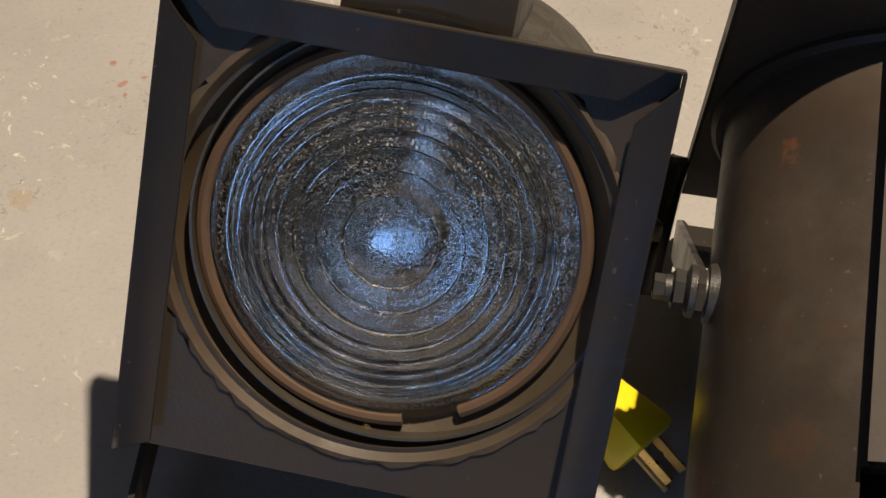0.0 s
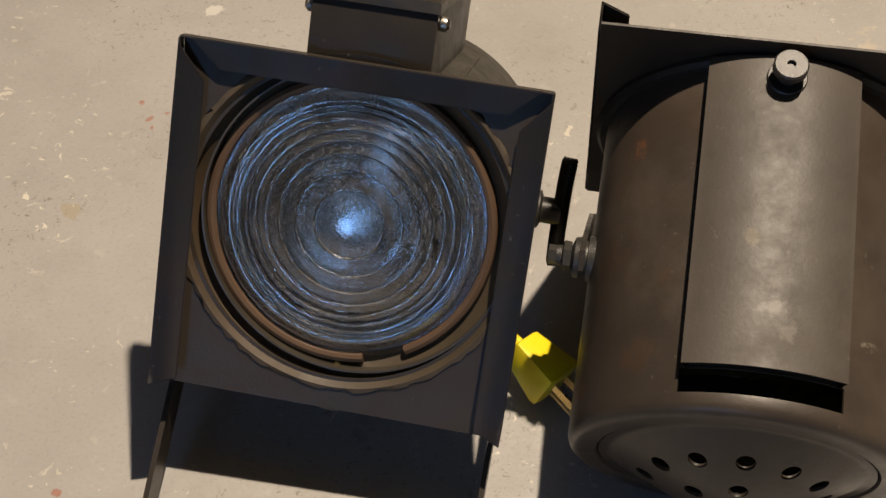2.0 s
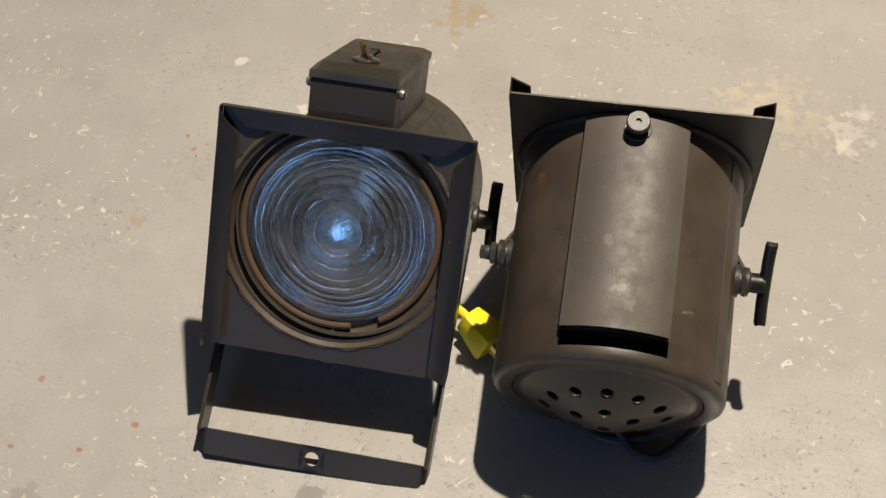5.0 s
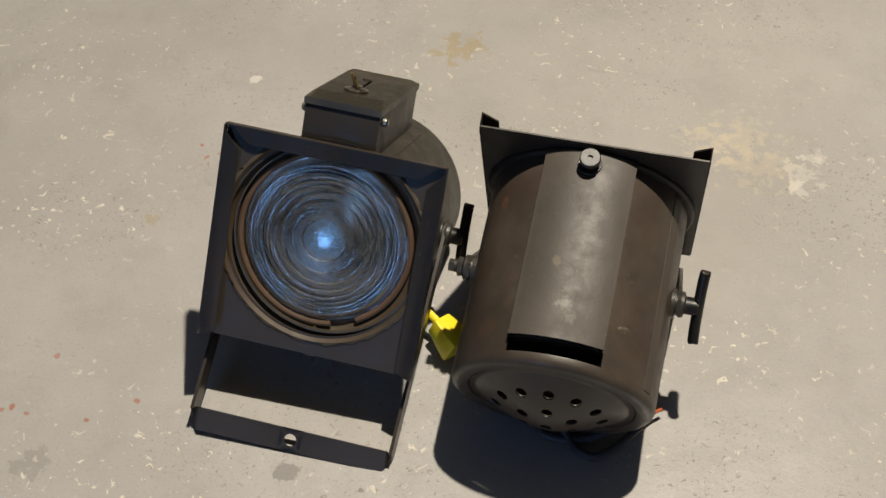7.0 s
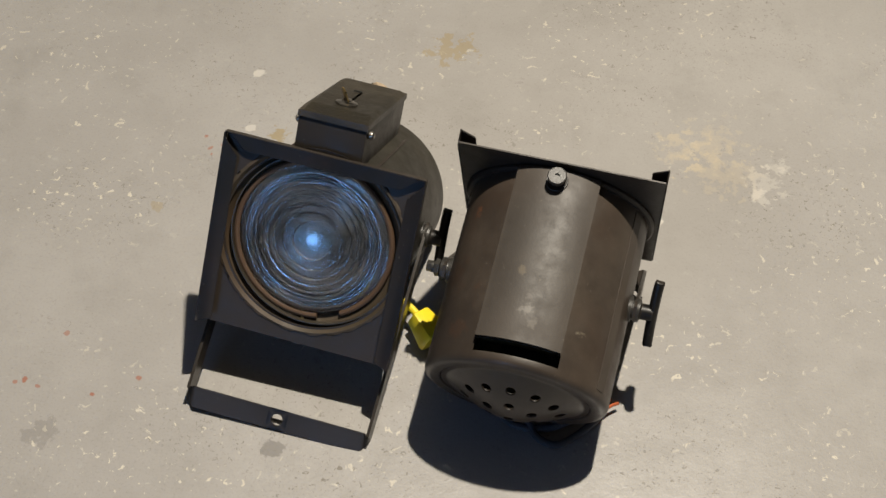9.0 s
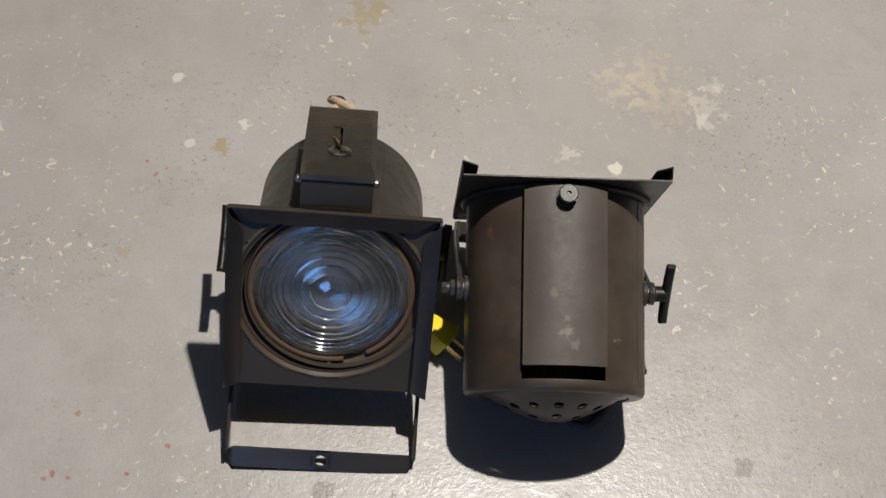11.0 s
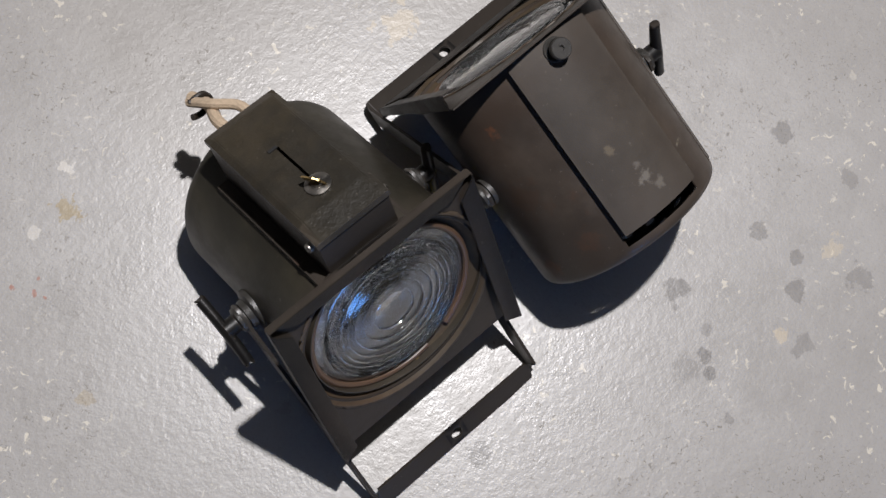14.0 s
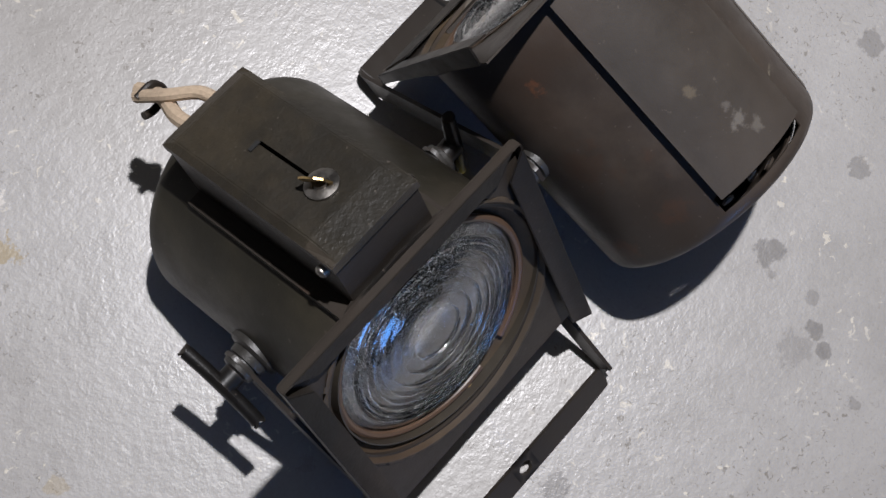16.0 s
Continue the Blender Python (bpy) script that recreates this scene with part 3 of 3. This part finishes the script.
def make_yoke(lamp_body, m, strap, face, wings, high):
    """The flat-bar yoke: two arms from the pivots to a strap that lies on the floor. strap and face are in the world."""
    back = m.inverted()
    foot, face = back @ Vector(strap), (back.to_3x3() @ Vector(face)).normalized()
    pivot = Vector((0, PIVOT, high))
    foot.x = 0.0
    face.x = 0.0
    face.normalize()
    d = (foot - pivot).normalized()
    across = Vector((1, 0, 0))
    edge_arm = across.cross(d).normalized()
    edge_strap = across.cross(face).normalized()
    if edge_strap.dot(edge_arm) < 0:
        edge_strap.negate()
    half, wide, thick, bend = 0.1010, 0.0110, 0.0032, 0.008
    length = (foot - pivot).length
    line = []
    for side in (1, -1):
        run = [(pivot - d * 0.013 + across * side * half, edge_arm, across * side, 0.55), (pivot - d * 0.009 + across * side * half, edge_arm, across * side, 0.85), (pivot + across * side * half, edge_arm, across * side, 1.0),
               (pivot + d * (length - 0.045) + across * side * half, edge_arm, across * side, 1.0)]
        for k in range(7):
            a = math.pi / 2 * k / 6
            turn = edge_arm.lerp(edge_strap, k / 6).normalized()
            c = pivot + d * (length - bend) + across * side * (half - bend)
            p = c + across * side * bend * math.cos(a) + d * bend * math.sin(a)
            normal = (across * side * math.cos(a) + d * math.sin(a)).normalized()
            normal = (normal - turn * normal.dot(turn)).normalized()
            run.append((p, turn, normal, 1.0))
        line += run if side > 0 else run[::-1]
    bm = bmesh.new()
    rings = []
    for p, e, nrm, k in line:
        rings.append([bm.verts.new(p + e * wide * k * s + nrm * thick * q) for s, q in ((-1, 0), (1, 0), (1, -1), (-1, -1))])
    for j, (a, b) in enumerate(zip(rings, rings[1:])):
        if j == 10:
            continue
        for k in range(4):
            bm.faces.new((a[k], a[(k + 1) % 4], b[(k + 1) % 4], b[k]))
    # the strap between the two bends, with a round bolt hole
    (pa, ea, na, _), (pb, eb, nb, _) = line[10], line[11]
    mid, count, hole = (pa + pb) / 2, 40, 0.0062
    reach = (pa - pb).length / 2
    loops = []
    for q in (0, -1):
        o, i = [], []
        for k in range(count):
            a = 2 * math.pi * k / count
            s, c = math.sin(a), math.cos(a)
            r = wide / max(abs(s), abs(c))
            o.append(bm.verts.new(mid + across * r * c + ea * r * s + na * thick * q))
            i.append(bm.verts.new(mid + across * hole * c + ea * hole * s + na * thick * q))
        loops += [o, i]
    for k in range(count):
        j = (k + 1) % count
        bm.faces.new((loops[0][k], loops[0][j], loops[1][j], loops[1][k]))
        bm.faces.new((loops[2][k], loops[2][j], loops[3][j], loops[3][k]))
        bm.faces.new((loops[1][k], loops[1][j], loops[3][j], loops[3][k]))
    for ring, s in ((rings[10], 1), (rings[11], -1)):
        end = [bm.verts.new(mid + across * s * wide + ea * wide * t + na * thick * q) for t, q in ((-1, 0), (1, 0), (1, -1), (-1, -1))]
        for k in range(4):
            bm.faces.new((ring[k], ring[(k + 1) % 4], end[(k + 1) % 4], end[k]))
    bmesh.ops.remove_doubles(bm, verts=bm.verts, dist=1e-5)
    bm.faces.new(rings[0])
    bm.faces.new(rings[-1][::-1])
    yoke = part("yoke", bm, YOKE_BLACK, lamp_body, "black flat-bar yoke with a bolt hole")
    for side, turn, wing in wings:
        handle(yoke, side, turn, wing, high)
    return yoke


def spotlight(m, body_paint, hood_paint, label, strap, face, wings, high, slim=None):
    ob = thing("stage_spotlight", m, label, "stage light", "pair of old stage spotlights")
    shell(ob, body_paint, slim)
    back_dome(ob, body_paint, slim)
    hood(ob, hood_paint)
    front(ob)
    focus_box(ob)
    make_yoke(ob, m, strap, face, wings, high)
    return ob


def frame_of(x, y, origin):
    y = Vector(y).normalized()
    x = Vector(x)
    x = (x - y * x.dot(y)).normalized()
    z = x.cross(y)
    return Matrix.Translation(origin) @ Matrix((x, y, z)).transposed().to_4x4()


POSE_A = frame_of((0.9903, -0.131, -0.0462), (-0.0881, -0.8492, 0.5206), (0.0716, 0.4848, 0.1794))
POSE_B = frame_of((0.9932, -0.1168, 0.0017), (0.1098, 0.9384, 0.3276), (0.3211, 0.6098, 0.1643))
spotlight(POSE_A, BODY_A, BODY_A, "dusty black stage spotlight tipped up on its yoke, ribbed lens outward", (0.0502, 0.3831, 0.0105), (0, -0.70, 0.71), ((-1, 45, True), (1, 10, True)), -0.004, Matrix.LocRotScale((0.0045, 0, -0.002), None, (0.965, 0.985, 0.962)))
spotlight(POSE_B, BODY_B, PANEL_B, "rusty brown-black stage spotlight lying on the floor, vented back outward", (0.3258, 0.6471, 0.0105), (0, 0.3, 0.95), ((-1, 0, False), (1, -45, True)), 0.008)

# ---- cords and the plug ----
def sleeve_wires():
    """Two cloth-sleeved leads that stick out of the tipped lamp's box, bound with a black clip."""
    ob = thing("lamp_lead", POSE_A, "pair of short beige cloth-sleeved leads with a black clip", "cable")
    part("lead", tube([(-0.012, -0.180, -0.122), (-0.013, -0.205, -0.120), (-0.006, -0.235, -0.113), (-0.010, -0.262, -0.108)], 0.0056), FABRIC, ob)
    part("lead", tube([(0.010, -0.180, -0.126), (0.008, -0.200, -0.126), (-0.006, -0.222, -0.124), (-0.016, -0.252, -0.114)], 0.0048), FABRIC, ob)
    part("clip", tube([(-0.022, -0.244, -0.104), (-0.012, -0.246, -0.100), (0.000, -0.246, -0.106), (-0.004, -0.246, -0.118), (-0.018, -0.246, -0.118)], 0.003), BLACK, ob)


def rubber_cord():
    """The other lamp's cord: a loop on the floor under its back, its end stripped to orange wires."""
    ob = thing("electrical_cable", pose(0.33, 0.44, 0), "grey rubber cord looped on the floor with a frayed orange end", "cable")
    part("cord", tube([(-0.0601, -0.0118, 0.035), (-0.0524, -0.0137, 0.02), (-0.042, -0.0137, 0.006), (-0.0326, -0.0197, 0.005), (-0.0157, -0.0224, 0.005), (0.0067, -0.0189, 0.006), (0.0263, -0.0109, 0.012)], 0.0042), RUBBER, ob)
    part("cord", tube([(-0.0253, -0.0127, 0.03), (-0.0184, -0.0141, 0.012), (-0.0119, -0.0235, 0.006), (-0.005, -0.0326, 0.005), (0.0055, -0.038, 0.005), (0.0166, -0.0382, 0.005), (0.0322, -0.027, 0.005), (0.0465, -0.0116, 0.006), (0.0561, -0.0005, 0.008)], 0.0042), RUBBER, ob)
    for k, (dx, dy, dz) in enumerate(((0.012, 0.028, 0.004), (0.020, 0.020, 0.010), (0.004, 0.034, 0.012))):
        part("wire", tube([(0.0561, -0.0005, 0.008), (0.056 + dx * 0.5, -0.001 + dy * 0.6, 0.007 + dz * 0.7), (0.056 + dx, -0.001 + dy, max(0.003, 0.002 + dz))], 0.0019, 8), ORANGE if k < 2 else COPPER, ob)


def yellow_plug():
    ob = thing("power_plug", pose(0.189, 0.519, 0.024, 18, 12, 50), "bright yellow three-pin power plug with brass pins", "plug")
    bm = block(-0.0155, 0.0155, -0.019, 0.018, -0.0155, 0.0155, 0.005)
    for v in bm.verts:
        if v.co.y > 0.005:
            v.co.x *= 0.72
            v.co.z *= 0.72
    part("plug_body", bm, YELLOW, ob)
    for x, z in ((-0.0063, 0.004), (0.0063, 0.004)):
        part("pin", block(x - 0.0008, x + 0.0008, -0.040, -0.018, z - 0.0032, z + 0.0032, 0.0005), BRASS, ob, smooth=False)
    part("pin", tube([(0, -0.018, -0.008), (0, -0.042, -0.008)], 0.0024), BRASS, ob)
    part("cord", tube([(0, 0.015, 0), (-0.002, 0.035, -0.002), (-0.012, 0.075, -0.010), (-0.04, 0.12, -0.012)], 0.0042), YELLOW, ob)


sleeve_wires()
rubber_cord()
yellow_plug()
